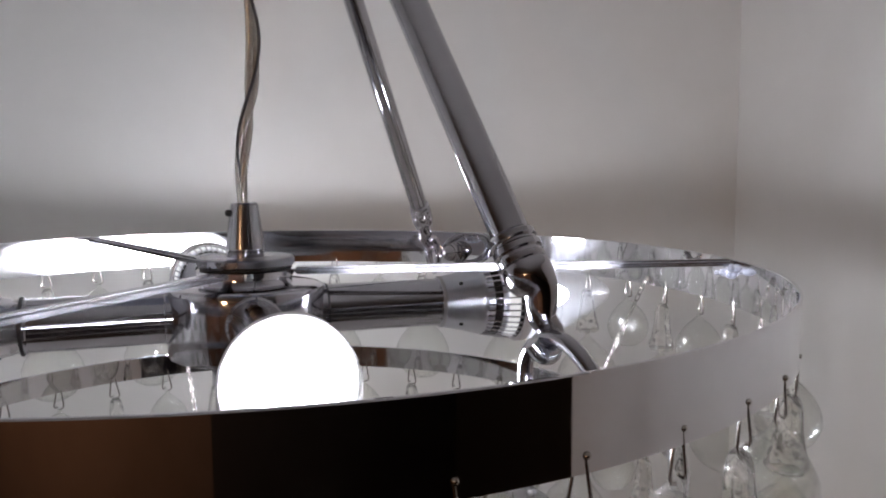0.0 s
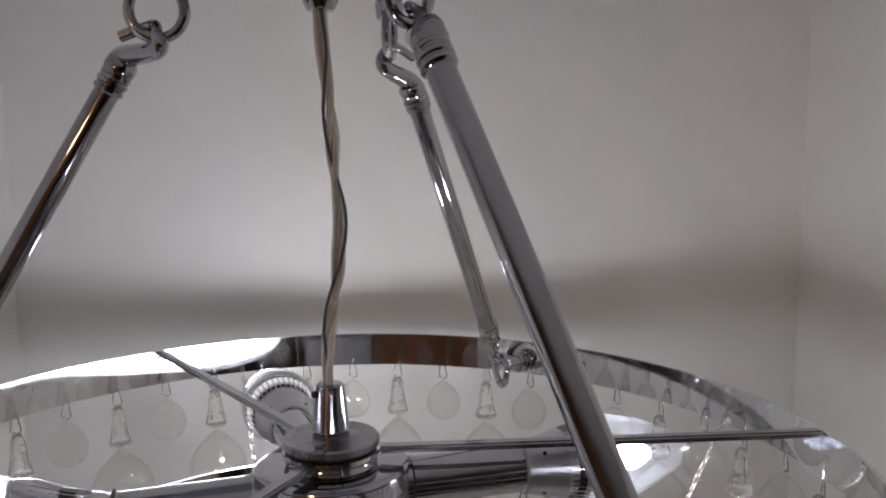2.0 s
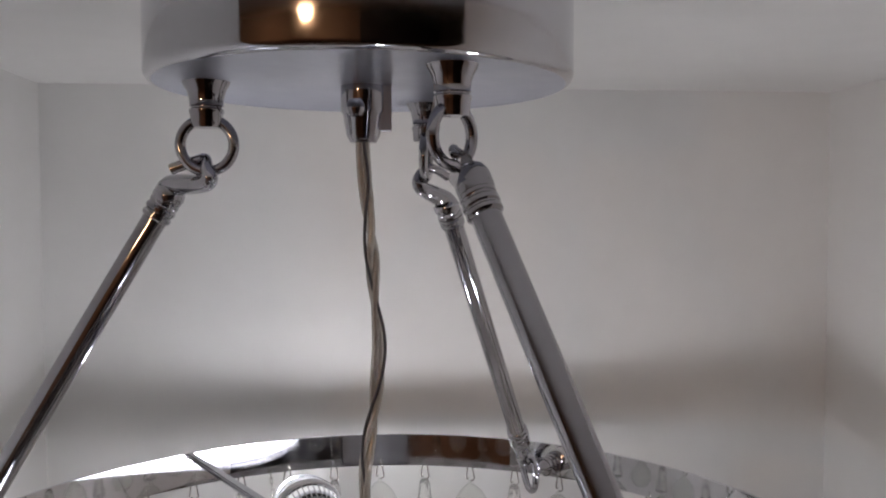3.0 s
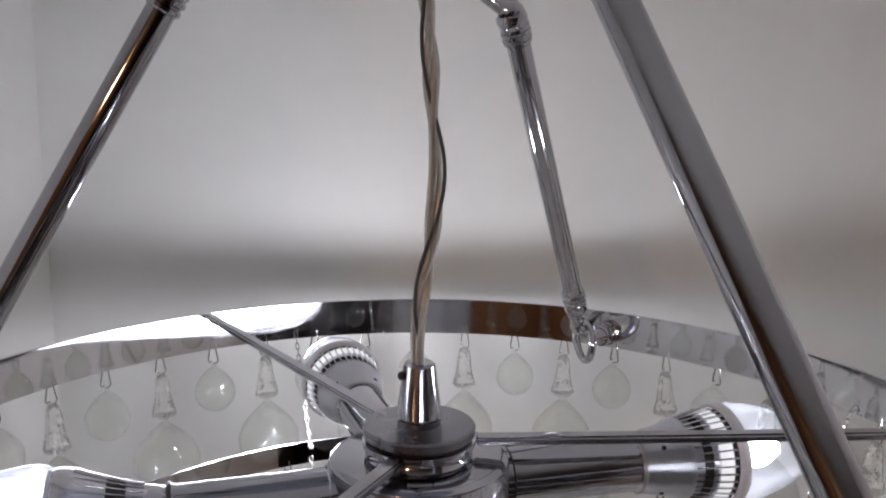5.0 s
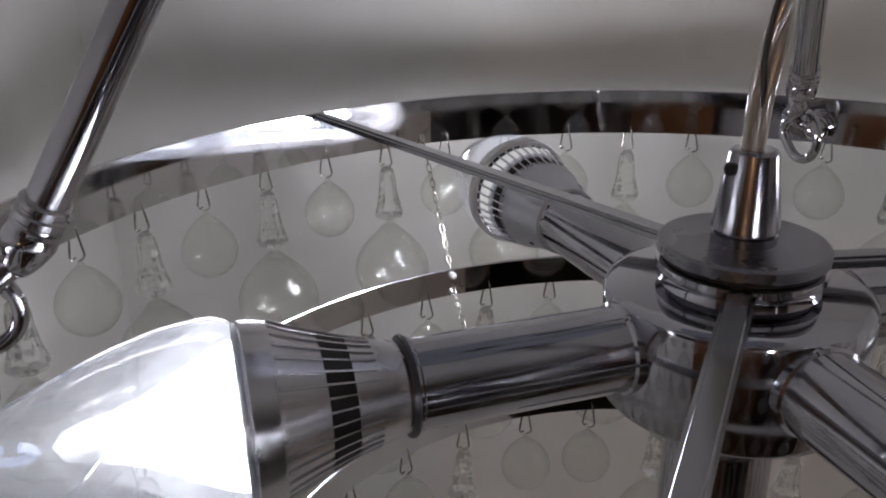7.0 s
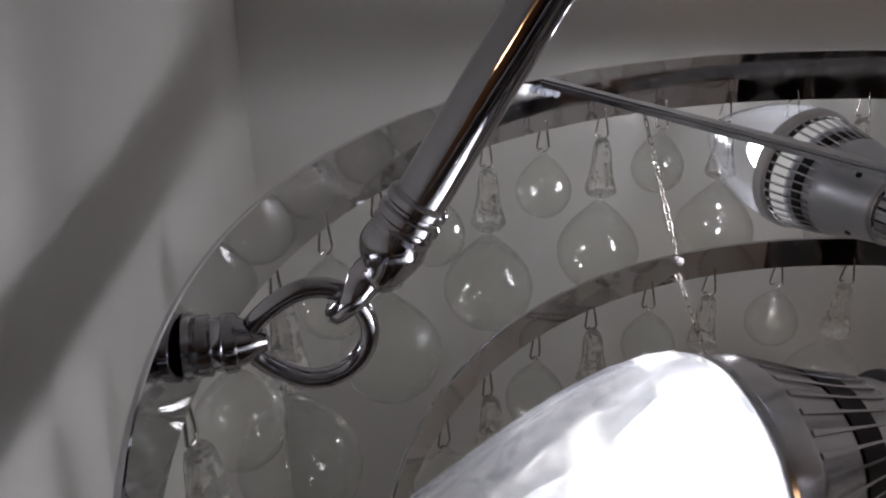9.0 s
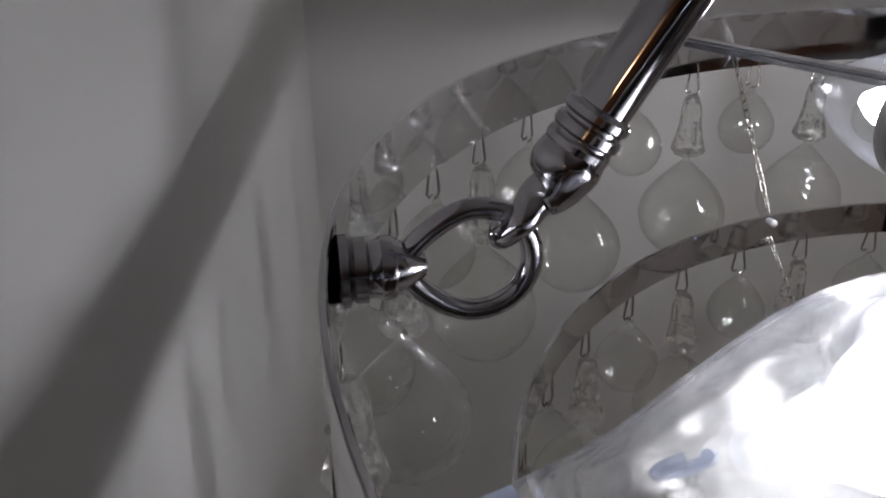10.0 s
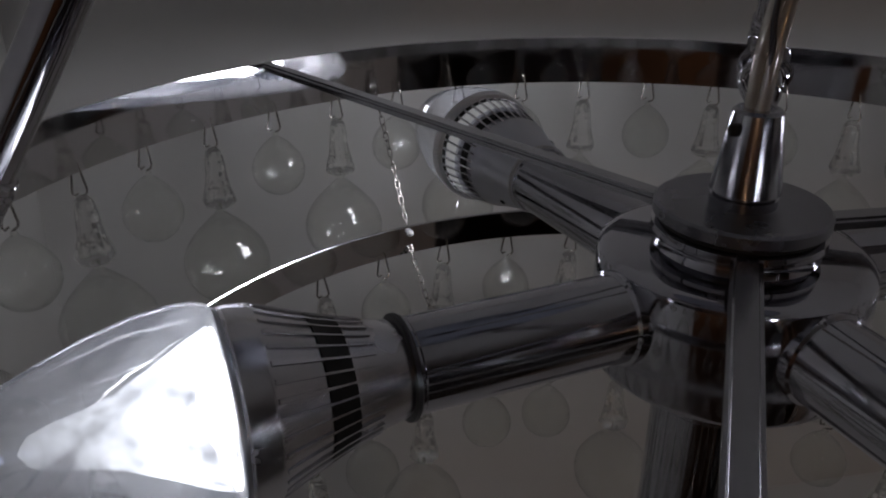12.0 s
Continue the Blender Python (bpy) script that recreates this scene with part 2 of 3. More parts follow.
# ---- building helpers ----
def finish(bm, name, mat, recalc=True):
    if recalc:
        bmesh.ops.recalc_face_normals(bm, faces=bm.faces[:])
    for f in bm.faces:
        f.smooth = True
    for e in bm.edges:
        if len(e.link_faces) == 2 and e.calc_face_angle(0) > 0.635:
            e.smooth = False
    me = bpy.data.meshes.new(name)
    bm.to_mesh(me)
    bm.free()
    me.materials.append(mat)
    return me


def part(name, bm, mat, parent=None, label=""):
    ob = new(name, finish(bm, name, mat))
    if parent is not None:
        ob.parent = parent
    return tagged(ob, label) if label else ob


def share(name, mesh, parent, m):
    ob = new(name, mesh)
    ob.parent = parent
    ob.matrix_basis = m
    return ob


def thing(name, label, category, group="", at=(0, 0, 0), turn=0.0):
    ob = new(name)
    ob.empty_display_size = 0.01
    ob.matrix_basis = pose(*at, 0, 0, turn)
    return tagged(ob, label, category, group)


def box(bm, x0, x1, y0, y1, z0, z1):
    m = Matrix.Translation(((x0 + x1) / 2, (y0 + y1) / 2, (z0 + z1) / 2)) @ Matrix.Diagonal((x1 - x0, y1 - y0, z1 - z0, 1))
    bmesh.ops.create_cube(bm, size=1, matrix=m)
    return bm


def lathe(prof, n=48, m=Matrix(), bm=None, wave=None):
    """Turns a profile of (radius, height) round the local z axis."""
    bm = bm or bmesh.new()
    rings = []
    for r, z in prof:
        if r < 1e-6:
            rings.append([bm.verts.new(m @ Vector((0, 0, z)))])
        else:
            rings.append([bm.verts.new(m @ Vector((r * math.cos(2 * math.pi * i / n), r * math.sin(2 * math.pi * i / n), z))) for i in range(n)])
    for a, b in zip(rings, rings[1:]):
        for i in range(n):
            j = (i + 1) % n
            q = [a[i % len(a)], a[j % len(a)], b[j % len(b)], b[i % len(b)]]
            u = list(dict.fromkeys(q))
            if len(u) > 2:
                bm.faces.new(u)
    return bm


def tube(pts, r, n=10, bm=None, closed=False, radii=None):
    """Sweeps a round section along points; radii, if given, go with the points."""
    bm = bm or bmesh.new()
    pts = [Vector(p) for p in pts]
    k = len(pts)
    prev = None
    rings = []
    for i, p in enumerate(pts):
        if closed:
            d = pts[(i + 1) % k] - pts[i - 1]
        else:
            d = pts[min(i + 1, k - 1)] - pts[max(i - 1, 0)]
        d.normalize()
        if prev is None:
            u = d.orthogonal().normalized()
        else:
            u = (prev - d * prev.dot(d)).normalized()
        prev = u
        v = d.cross(u)
        rad = radii[i] if radii else r
        rings.append([bm.verts.new(p + rad * (math.cos(2 * math.pi * j / n) * u + math.sin(2 * math.pi * j / n) * v)) for j in range(n)])
    for i in range(k if closed else k - 1):
        a, b = rings[i], rings[(i + 1) % k]
        for j in range(n):
            bm.faces.new((a[j], a[(j + 1) % n], b[(j + 1) % n], b[j]))
    if not closed:
        bm.faces.new(rings[0][::-1])
        bm.faces.new(rings[-1])
    return bm


def arc(c, r, a0, a1, n, u=(1, 0, 0), v=(0, 0, 1)):
    c, u, v = Vector(c), Vector(u), Vector(v)
    return [c + r * (math.cos(radians(a0 + (a1 - a0) * i / (n - 1))) * u + math.sin(radians(a0 + (a1 - a0) * i / (n - 1))) * v) for i in range(n)]


def smooth_path(pts, steps=8):
    """Catmull-Rom through the points."""
    p = [Vector(q) for q in pts]
    p = [2 * p[0] - p[1]] + p + [2 * p[-1] - p[-2]]
    out = []
    for i in range(1, len(p) - 2):
        for s in range(steps):
            t = s / steps
            out.append(0.5 * (2 * p[i] + (p[i + 1] - p[i - 1]) * t + (2 * p[i - 1] - 5 * p[i] + 4 * p[i + 1] - p[i + 2]) * t * t + (3 * p[i] - p[i - 1] - 3 * p[i + 1] + p[i + 2]) * t ** 3))
    return out + [p[-2]]


def along(a, b):
    """A frame at a whose z axis points to b."""
    a, b = Vector(a), Vector(b)
    return Matrix.Translation(a) @ (b - a).to_track_quat("Z", "Y").to_matrix().to_4x4()


def polar(r, deg, z=0.0):
    return Vector((r * math.cos(radians(deg)), r * math.sin(radians(deg)), z))


# ---- the alcove and the room it opens to ----
def structure(name, bm, mat, label, category):
    return tagged(part(name, bm, mat), label, category, kind="structure")


structure("wall_back", box(bmesh.new(), WALL_L - 0.02, WALL_R + 0.02, WALL_B, WALL_B + 0.02, FLOOR_Z, CEILING_Z), PAINT, "plain off-white painted wall behind the chandelier", "wall")
structure("wall_left", box(bmesh.new(), WALL_L - 0.02, WALL_L, -0.20, WALL_B, FLOOR_Z, CEILING_Z), PAINT, "plain off-white painted side wall close to the chandelier", "wall")
structure("wall_right", box(bmesh.new(), WALL_R, WALL_R + 0.02, -0.39, WALL_B, FLOOR_Z, CEILING_Z), PAINT, "plain off-white painted side wall of the alcove", "wall")
structure("ceiling", box(bmesh.new(), -1.6, 1.8, -2.4, WALL_B + 0.02, CEILING_Z, CEILING_Z + 0.03), CEIL_PAINT, "plain off-white painted ceiling over the chandelier", "ceiling")
# Added out of view to bounce the bulbs' light up at the undersides.
structure("bounce_board", box(bmesh.new(), WALL_L, WALL_R, -0.20, WALL_B, -0.44, -0.42), PAINT, "unseen off-white board below, added to bounce light upward", "sill")
structure("floor", box(bmesh.new(), -1.6, 1.8, -2.4, WALL_B + 0.02, FLOOR_Z - 0.03, FLOOR_Z), BROWN_FLOOR, "dark plain floor of the dim room", "floor")
# Unseen room walls; the near-black ones are added for the dark reflection in the chrome.
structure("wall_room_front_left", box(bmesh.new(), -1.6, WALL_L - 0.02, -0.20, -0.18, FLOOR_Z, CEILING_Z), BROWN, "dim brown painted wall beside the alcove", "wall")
structure("wall_room_front_right", box(bmesh.new(), WALL_R + 0.02, 1.8, -0.39, -0.37, FLOOR_Z, CEILING_Z), MIRRORED_DARK, "unseen wall beside the alcove, dark only for the chrome's reflection", "wall")
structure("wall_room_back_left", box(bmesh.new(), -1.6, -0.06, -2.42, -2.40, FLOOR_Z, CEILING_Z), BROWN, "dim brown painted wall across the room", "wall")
structure("wall_room_back_right", box(bmesh.new(), -0.06, 1.8, -2.42, -2.40, FLOOR_Z, CEILING_Z), MIRRORED_DARK, "unseen wall across the room, standing in for mirrored darkness", "wall")
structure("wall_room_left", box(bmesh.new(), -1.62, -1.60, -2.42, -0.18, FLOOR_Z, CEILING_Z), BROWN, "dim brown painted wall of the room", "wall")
structure("wall_room_right", box(bmesh.new(), 1.80, 1.82, -2.42, -0.37, FLOOR_Z, CEILING_Z), MIRRORED_DARK, "unseen right wall of the room, dark only for the chrome's reflection", "wall")


def ceiling_lamp(x, y):
    lamp = thing("ceiling_lamp", "small round warm ceiling lamp glowing orange", "lamp", at=(x, y, CEILING_Z))
    part("shade", lathe([(0, -0.07), (0.05, -0.064), (0.085, -0.045), (0.10, -0.018), (0.10, -0.012)], 32), WARM, lamp, "glowing warm glass shade")
    part("base", lathe([(0.104, -0.016), (0.108, -0.012), (0.108, 0), (0, 0)], 32), SATIN, lamp)
    return lamp


ceiling_lamp(-0.85, -1.7)


# ---- ceiling canopy with its eyes and cable outlet ----
def eye_loop(name, parent, c, r, wire, u=(1, 0, 0), v=(0, 0, 1)):
    return part(name, tube(arc(c, r, 0, 350, 36, u, v), wire, 14, closed=True), ROD_CHROME, parent)


POST_R, LOOP_Z, LOOP_R = 0.0645, -0.0250, 0.0108
canopy = thing("ceiling_canopy", "round polished chrome canopy on the ceiling with hanging eyes", "ceiling canopy", at=(CENTRE.x, CENTRE.y, CANOPY_Z))
H = CEILING_Z - CANOPY_Z
part("cup", lathe([(CANOPY_R - 0.004, H), (CANOPY_R, H), (CANOPY_R, 0.0035), (CANOPY_R - 0.0005, 0.0018), (CANOPY_R - 0.0016, 0.0006), (CANOPY_R - 0.0032, 0.0)], 96), CHROME, canopy)
part("bottom_plate", lathe([(CANOPY_R - 0.0032, 0.0), (CANOPY_R - 0.0045, 0.0008), (0, 0.0008)], 96), PLATE, canopy, "blue-grey metal bottom plate")
for deg in (61, 186, 300):
    p = polar(POST_R, deg)
    post = part("post", lathe([(0.0098, 0.001), (0.0092, -0.0008), (0.0078, -0.0030), (0.0070, -0.0060), (0.0068, -0.0085), (0.0070, -0.0092), (0.0062, -0.0095), (0.0062, -0.0102), (0.0071, -0.0106), (0.0071, -0.0120), (0.0067, -0.0126), (0.0065, -0.0165), (0.0060, -0.0180), (0, -0.0182)], 28, Matrix.Translation(p)), ROD_CHROME, canopy)
    eye_loop("eye", post, p + Vector((0, 0, LOOP_Z)), LOOP_R, 0.0023, {61: polar(1, 78), 186: polar(1, 0), 300: polar(1, 42)}[deg])
outlet = part("cable_outlet", lathe([(0.0095, 0.001), (0.0095, -0.010), (0.0085, -0.0115), (0.0072, -0.020), (0.0055, -0.0232), (0.0030, -0.0232), (0, -0.0225)], 28), ROD_CHROME, canopy)
part("clamp_block", box(bmesh.new(), 0.004, 0.012, -0.004, 0.004, -0.018, 0.001), SATIN, outlet)
part("screw", lathe([(0, -0.0040), (0.0028, -0.0034), (0.0040, -0.0012), (0.0040, 0.0012), (0.0028, 0.0034), (0, 0.0040)], 16, Matrix.Translation((-0.003, -0.0105, -0.0095))), ROD_CHROME, outlet, "round-headed chrome screw")


# ---- three suspension rods with hooked ends ----
# post's bearing; the rod's upper and lower end as radius, bearing, height; bolt's bearing; the bolt's loop as radius, bearing, height
RODS = (
    (61.0, (0.0851, 58.5, 0.1524), (0.1801, 58.7, 0.0216), 56.2, (0.1995, 58.0, -0.0125)),
    (186.0, (0.0943, 172.4, 0.1567), (0.1766, 175.2, 0.0201), 177.2, (0.1992, 176.1, -0.0087)),
    (300.0, (0.0949, 293.6, 0.1580), (0.1815, 296.8, 0.0269), 297.5, (0.1985, 297.0, -0.0090)),
)


def horn(start, d, path, side):
    """The ferrule's scooped end that runs out into a bent wire hook."""
    pts = smooth_path([start, start + d * 0.004 + side * 0.0005, start + d * 0.009 + side * 0.0016] + path, 6)
    radii = []
    for i in range(len(pts)):
        t = i / (len(pts) - 1)
        radii.append(0.0060 + 0.0009 * math.sin(min(1.0, t / 0.3) * math.pi) - 0.0037 * min(1.0, max(0.0, t - 0.16) / 0.46))
    return tube(pts, 0.002, 14, radii=radii)


def suspension_rod(post_deg, top, low, loop_at):
    rod = thing("suspension_rod", "polished chrome suspension rod with hooked ends", "suspension rod", "rods holding the chandelier")
    top, low = polar(*top), polar(*low)
    d = (top - low).normalized()
    part("tube", lathe([(0, 0), (0.0054, 0), (0.0054, (top - low).length), (0, (top - low).length)], 28, along(low, top)), ROD_CHROME, rod)
    collar = [(0.0050, -0.0004), (0.0060, 0.0), (0.0066, 0.0008), (0.0066, 0.0022), (0.0060, 0.0028), (0.0060, 0.0034), (0.0067, 0.0040), (0.0068, 0.0056), (0.0062, 0.0062), (0.0062, 0.0068), (0.0066, 0.0074), (0.0065, 0.0088), (0.0058, 0.0096), (0, 0.0098)]
    e, z = polar(1, post_deg), Vector((0, 0, 1))
    f = z.cross(e)
    up = part("upper_ferrule", lathe(collar, 28, along(top, top + d)), ROD_CHROME, rod, "ribbed chrome ferrule")
    q = CENTRE + polar(POST_R, post_deg, CANOPY_Z + LOOP_Z - LOOP_R)
    part("hook", horn(top + d * 0.008, d, [q - z * 0.0045 + f * 0.003, q + f * 0.0035 + z * 0.0015, q + z * 0.0052 + e * 0.001, q + e * 0.006 - f * 0.003 + z * 0.0042, q + e * 0.0150 - f * 0.005 + z * 0.0010], f), ROD_CHROME, up)
    dn = part("lower_ferrule", lathe(collar, 28, along(low, low - d)), ROD_CHROME, rod, "ribbed chrome ferrule")
    c = polar(*loop_at)
    u = (low - d * 0.012 - c).normalized()
    f = z.cross(polar(1, loop_at[1]))
    w = c + u * EYE_LOOP
    part("hook", horn(low - d * 0.008, -d, [w + u * 0.0055 + f * 0.0012, w + u * 0.001 + f * 0.0040, w - u * 0.0040 + f * 0.0015, w - u * 0.0042 - f * 0.0020, w - u * 0.0005 - f * 0.0046], f), ROD_CHROME, dn)
    return rod


EYE_LOOP = 0.0108
for post_deg, top, low, bolt_deg, loop_at in RODS:
    suspension_rod(post_deg, top, low, loop_at)


# ---- the chandelier's frame: outer ring, hub, spokes, sockets ----
def band(r, top, bottom, thick=0.0014, n=160):
    t = thick / 2
    return lathe([(r - t, bottom), (r + t, bottom), (r + t, top - 0.0004), (r + t - 0.0003, top), (r - t + 0.0003, top), (r - t, top - 0.0004), (r - t, bottom)], n)


chandelier = thing("chandelier_frame", "polished chrome chandelier frame with round band, hub, spokes and sockets", "chandelier")
part("outer_band", band(RING_R, RING_TOP, RING_BOTTOM), RING_CHROME, chandelier, "wide chrome band with smudges")
hub = part("hub_body", lathe([(0, -0.0385), (0.022, -0.0385), (0.0325, -0.0380), (0.0339, -0.0372), (0.0345, -0.0355), (0.0345, -0.0092), (0.0340, -0.0075), (0.0328, -0.0066), (0.031, -0.0062), (0.0205, -0.0055), (0.0195, -0.0035), (0.0195, -0.003), (0, -0.003)], 64), HUB_CHROME, chandelier)
hub.matrix_basis = Matrix.Translation(HUB)
part("neck", lathe([(0.0188, -0.0032), (0.0188, -0.0022), (0.0215, -0.0016), (0.0215, 0.0004), (0.0190, 0.0010), (0.0190, 0.0022), (0, 0.0022)], 64), CHROME, hub)
part("groove", lathe([(0.0188, 0.0009), (0.0202, 0.0010), (0.0202, 0.0021), (0.0188, 0.0022)], 64), BLACK, hub, "black groove under the disc")
part("top_disc", lathe([(0, 0.002), (0.0205, 0.002), (0.0215, 0.0027), (0.0215, 0.0053), (0.0208, 0.006), (0, 0.006)], 64), DARK_DISC, hub, "flat dark satin disc")
part("cable_cone", lathe([(0.0082, 0.0060), (0.0082, 0.0082), (0.0074, 0.0086), (0.0074, 0.0092), (0.0086, 0.0096), (0.0060, 0.0292), (0.0052, 0.0300), (0.0030, 0.0300), (0, 0.0296)], 32), DARK, hub, "dark satin cable cone")
part("set_screw", lathe([(0, -0.0016), (0.0012, -0.0013), (0.0016, 0), (0.0012, 0.0013), (0, 0.0016)], 12, Matrix.Translation((-0.0068, -0.002, 0.0255))), BLACK, hub)
part("stem", lathe([(0.0, -0.180), (0.006, -0.179), (0.010, -0.174), (0.0150, -0.168), (0.0150, -0.052), (0.0160, -0.051), (0.0160, -0.044), (0.0150, -0.043), (0.0150, -0.0365)], 40), HUB_CHROME, hub, "straight chrome centre tube")
for deg in (-1.4, 121.2, 240.0):
    bm = bmesh.new()
    for x0, x1, w0, w1 in ((0.019, RING_R - 0.001, 0.0036, 0.0030),):
        vs = [bm.verts.new(q) for q in ((x0, -w0, -0.0018), (x0, w0, -0.0018), (x1, w1, -0.0018), (x1, -w1, -0.0018), (x0, -w0, 0.0016), (x0, w0, 0.0016), (x1, w1, 0.0016), (x1, -w1, 0.0016))]
        for f in ((0, 1, 2, 3), (7, 6, 5, 4), (0, 4, 5, 1), (1, 5, 6, 2), (2, 6, 7, 3), (3, 7, 4, 0)):
            bm.faces.new([vs[i] for i in f])
        bmesh.ops.bevel(bm, geom=bm.edges[:], offset=0.0012, segments=3, affect="EDGES")
    spoke = part("spoke", bm, DARK, chandelier)
    spoke.matrix_basis = pose(0, 0, -0.0004, 0, 0, deg)
    bm = bmesh.new()
    rng = random.Random(int(deg) + 5)
    for i in range(7):
        c = Vector((RING_R - 0.001 - rng.random() * 0.006, (rng.random() - 0.5) * 0.010, -0.0015 - rng.random() * 0.005))
        bmesh.ops.create_icosphere(bm, subdivisions=2, radius=0.0012 + 0.0012 * rng.random(), matrix=Matrix.Translation(c))
    part("glue_drop", bm, GLUE, spoke, "clear lump of glue")

for deg in ARM_ANGLES:
    m = along(HUB + polar(0.030, deg, ARM_Z), HUB + polar(0.095, deg, ARM_Z))
    sleeve = part("socket_sleeve", lathe([(0.0, 0.0), (0.0120, 0.0), (0.0120, 0.0050), (0.0112, 0.0056), (0.0112, 0.0588), (0.0117, 0.0594), (0.0117, 0.0604), (0.0102, 0.0606), (0.0102, 0.040), (0, 0.040)], 40, m), HUB_CHROME, chandelier)
    # Black ring stands in for the dark gap where this sleeve meets the hub.
    if deg == 10.0:
        part("gap_ring", lathe([(0.0100, 0.0050), (0.01185, 0.0050), (0.01185, 0.0058), (0.0100, 0.0060)], 40, m), BLACK, sleeve, "thin black ring standing in for the dark gap")
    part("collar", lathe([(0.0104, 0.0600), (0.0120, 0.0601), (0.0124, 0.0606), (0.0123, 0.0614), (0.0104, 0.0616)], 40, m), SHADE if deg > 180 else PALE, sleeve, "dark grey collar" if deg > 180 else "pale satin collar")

for post_deg, top, low, deg, loop_at in RODS:
    c = polar(*loop_at)
    start = polar(RING_R - 0.0005, deg, loop_at[2])
    d = (c - start).normalized()
    m = along(start, c)
    k = (c - start).length - EYE_LOOP
    bolt = part("eye_bolt", lathe([(0, 0.0), (0.0060, 0.0), (0.0070, 0.0007), (0.0070, 0.0022), (0.0058, 0.0028), (0.0064, 0.0034), (0.0064, 0.0056), (0.0055, 0.0062), (0.0056, 0.0076), (0.0062, 0.0084), (0.0062, 0.0104), (0.0057, 0.0112), (0.0054, k - 0.0058), (0.0046, k - 0.0034), (0.0034, k - 0.0012), (0.0022, k + 0.0006), (0, k + 0.0012)], 28, m), ROD_CHROME, chandelier)
    side = -d if deg > 90 else polar(1, 98)
    pts = [q + side * 0.0034 * max(0.0, (q - c).normalized().dot(side)) ** 5 for q in arc(c, EYE_LOOP, 0, 350, 36, side, (0, 0, 1))]
    part("eye", tube(pts, 0.0022, 14, closed=True), ROD_CHROME, bolt)


# ---- the two lower rings ----
CHAINS = (18.0, 107.5, 197.0, 287.0)


def lower_ring(r, top, bottom, label):
    ring = thing("crystal_ring", label, "chandelier ring", "rings hung below the frame", at=(0, 0, 0))
    part("band", band(r, top, bottom, 0.0013, 128), RING_CHROME, ring)
    for deg in CHAINS:
        part("chain_bead", lathe([(0, -0.0016), (0.0011, -0.0012), (0.0016, 0), (0.0011, 0.0012), (0, 0.0016)], 12, Matrix.Translation(polar(r - 0.0018, deg, top - 0.003))), PLASTIC, ring, "small pale bead at the chain")
    return ring


lower_ring(MID_R, MID_TOP, MID_BOTTOM, "narrow chrome ring hung on chains below the frame")
lower_ring(LOW_R, LOW_TOP, LOW_BOTTOM, "smallest chrome ring hung on chains at the bottom")


# ---- chains between the rings ----
def link_mesh():
    pts = arc((0, 0, 0.0013), 0.0010, 0, 180, 6) + arc((0, 0, -0.0013), 0.0010, 180, 360, 6)
    return finish(tube(pts, 0.00032, 10, closed=True), "link", WIRE)


LINK = link_mesh()
for deg in CHAINS:
    chain = thing("hanging_chain", "fine steel link chain between the chrome rings", "chain", "chains between rings")
    for a, b in ((polar(RING_R - 0.002, deg, RING_BOTTOM + 0.003), polar(MID_R, deg, MID_TOP - 0.003)), (polar(MID_R - 0.0015, deg, MID_BOTTOM + 0.003), polar(LOW_R, deg, LOW_TOP - 0.003))):
        n = int((b - a).length / 0.0037)
        base = along(a, b)
        for i in range(n + 1):
            share("link", LINK, chain, base @ Matrix.Translation((0, 0, (b - a).length * i / n)) @ pose(0, 0, 0, 0, 0, 90 * (i % 2) + 17 * math.sin(i * 2.3)))


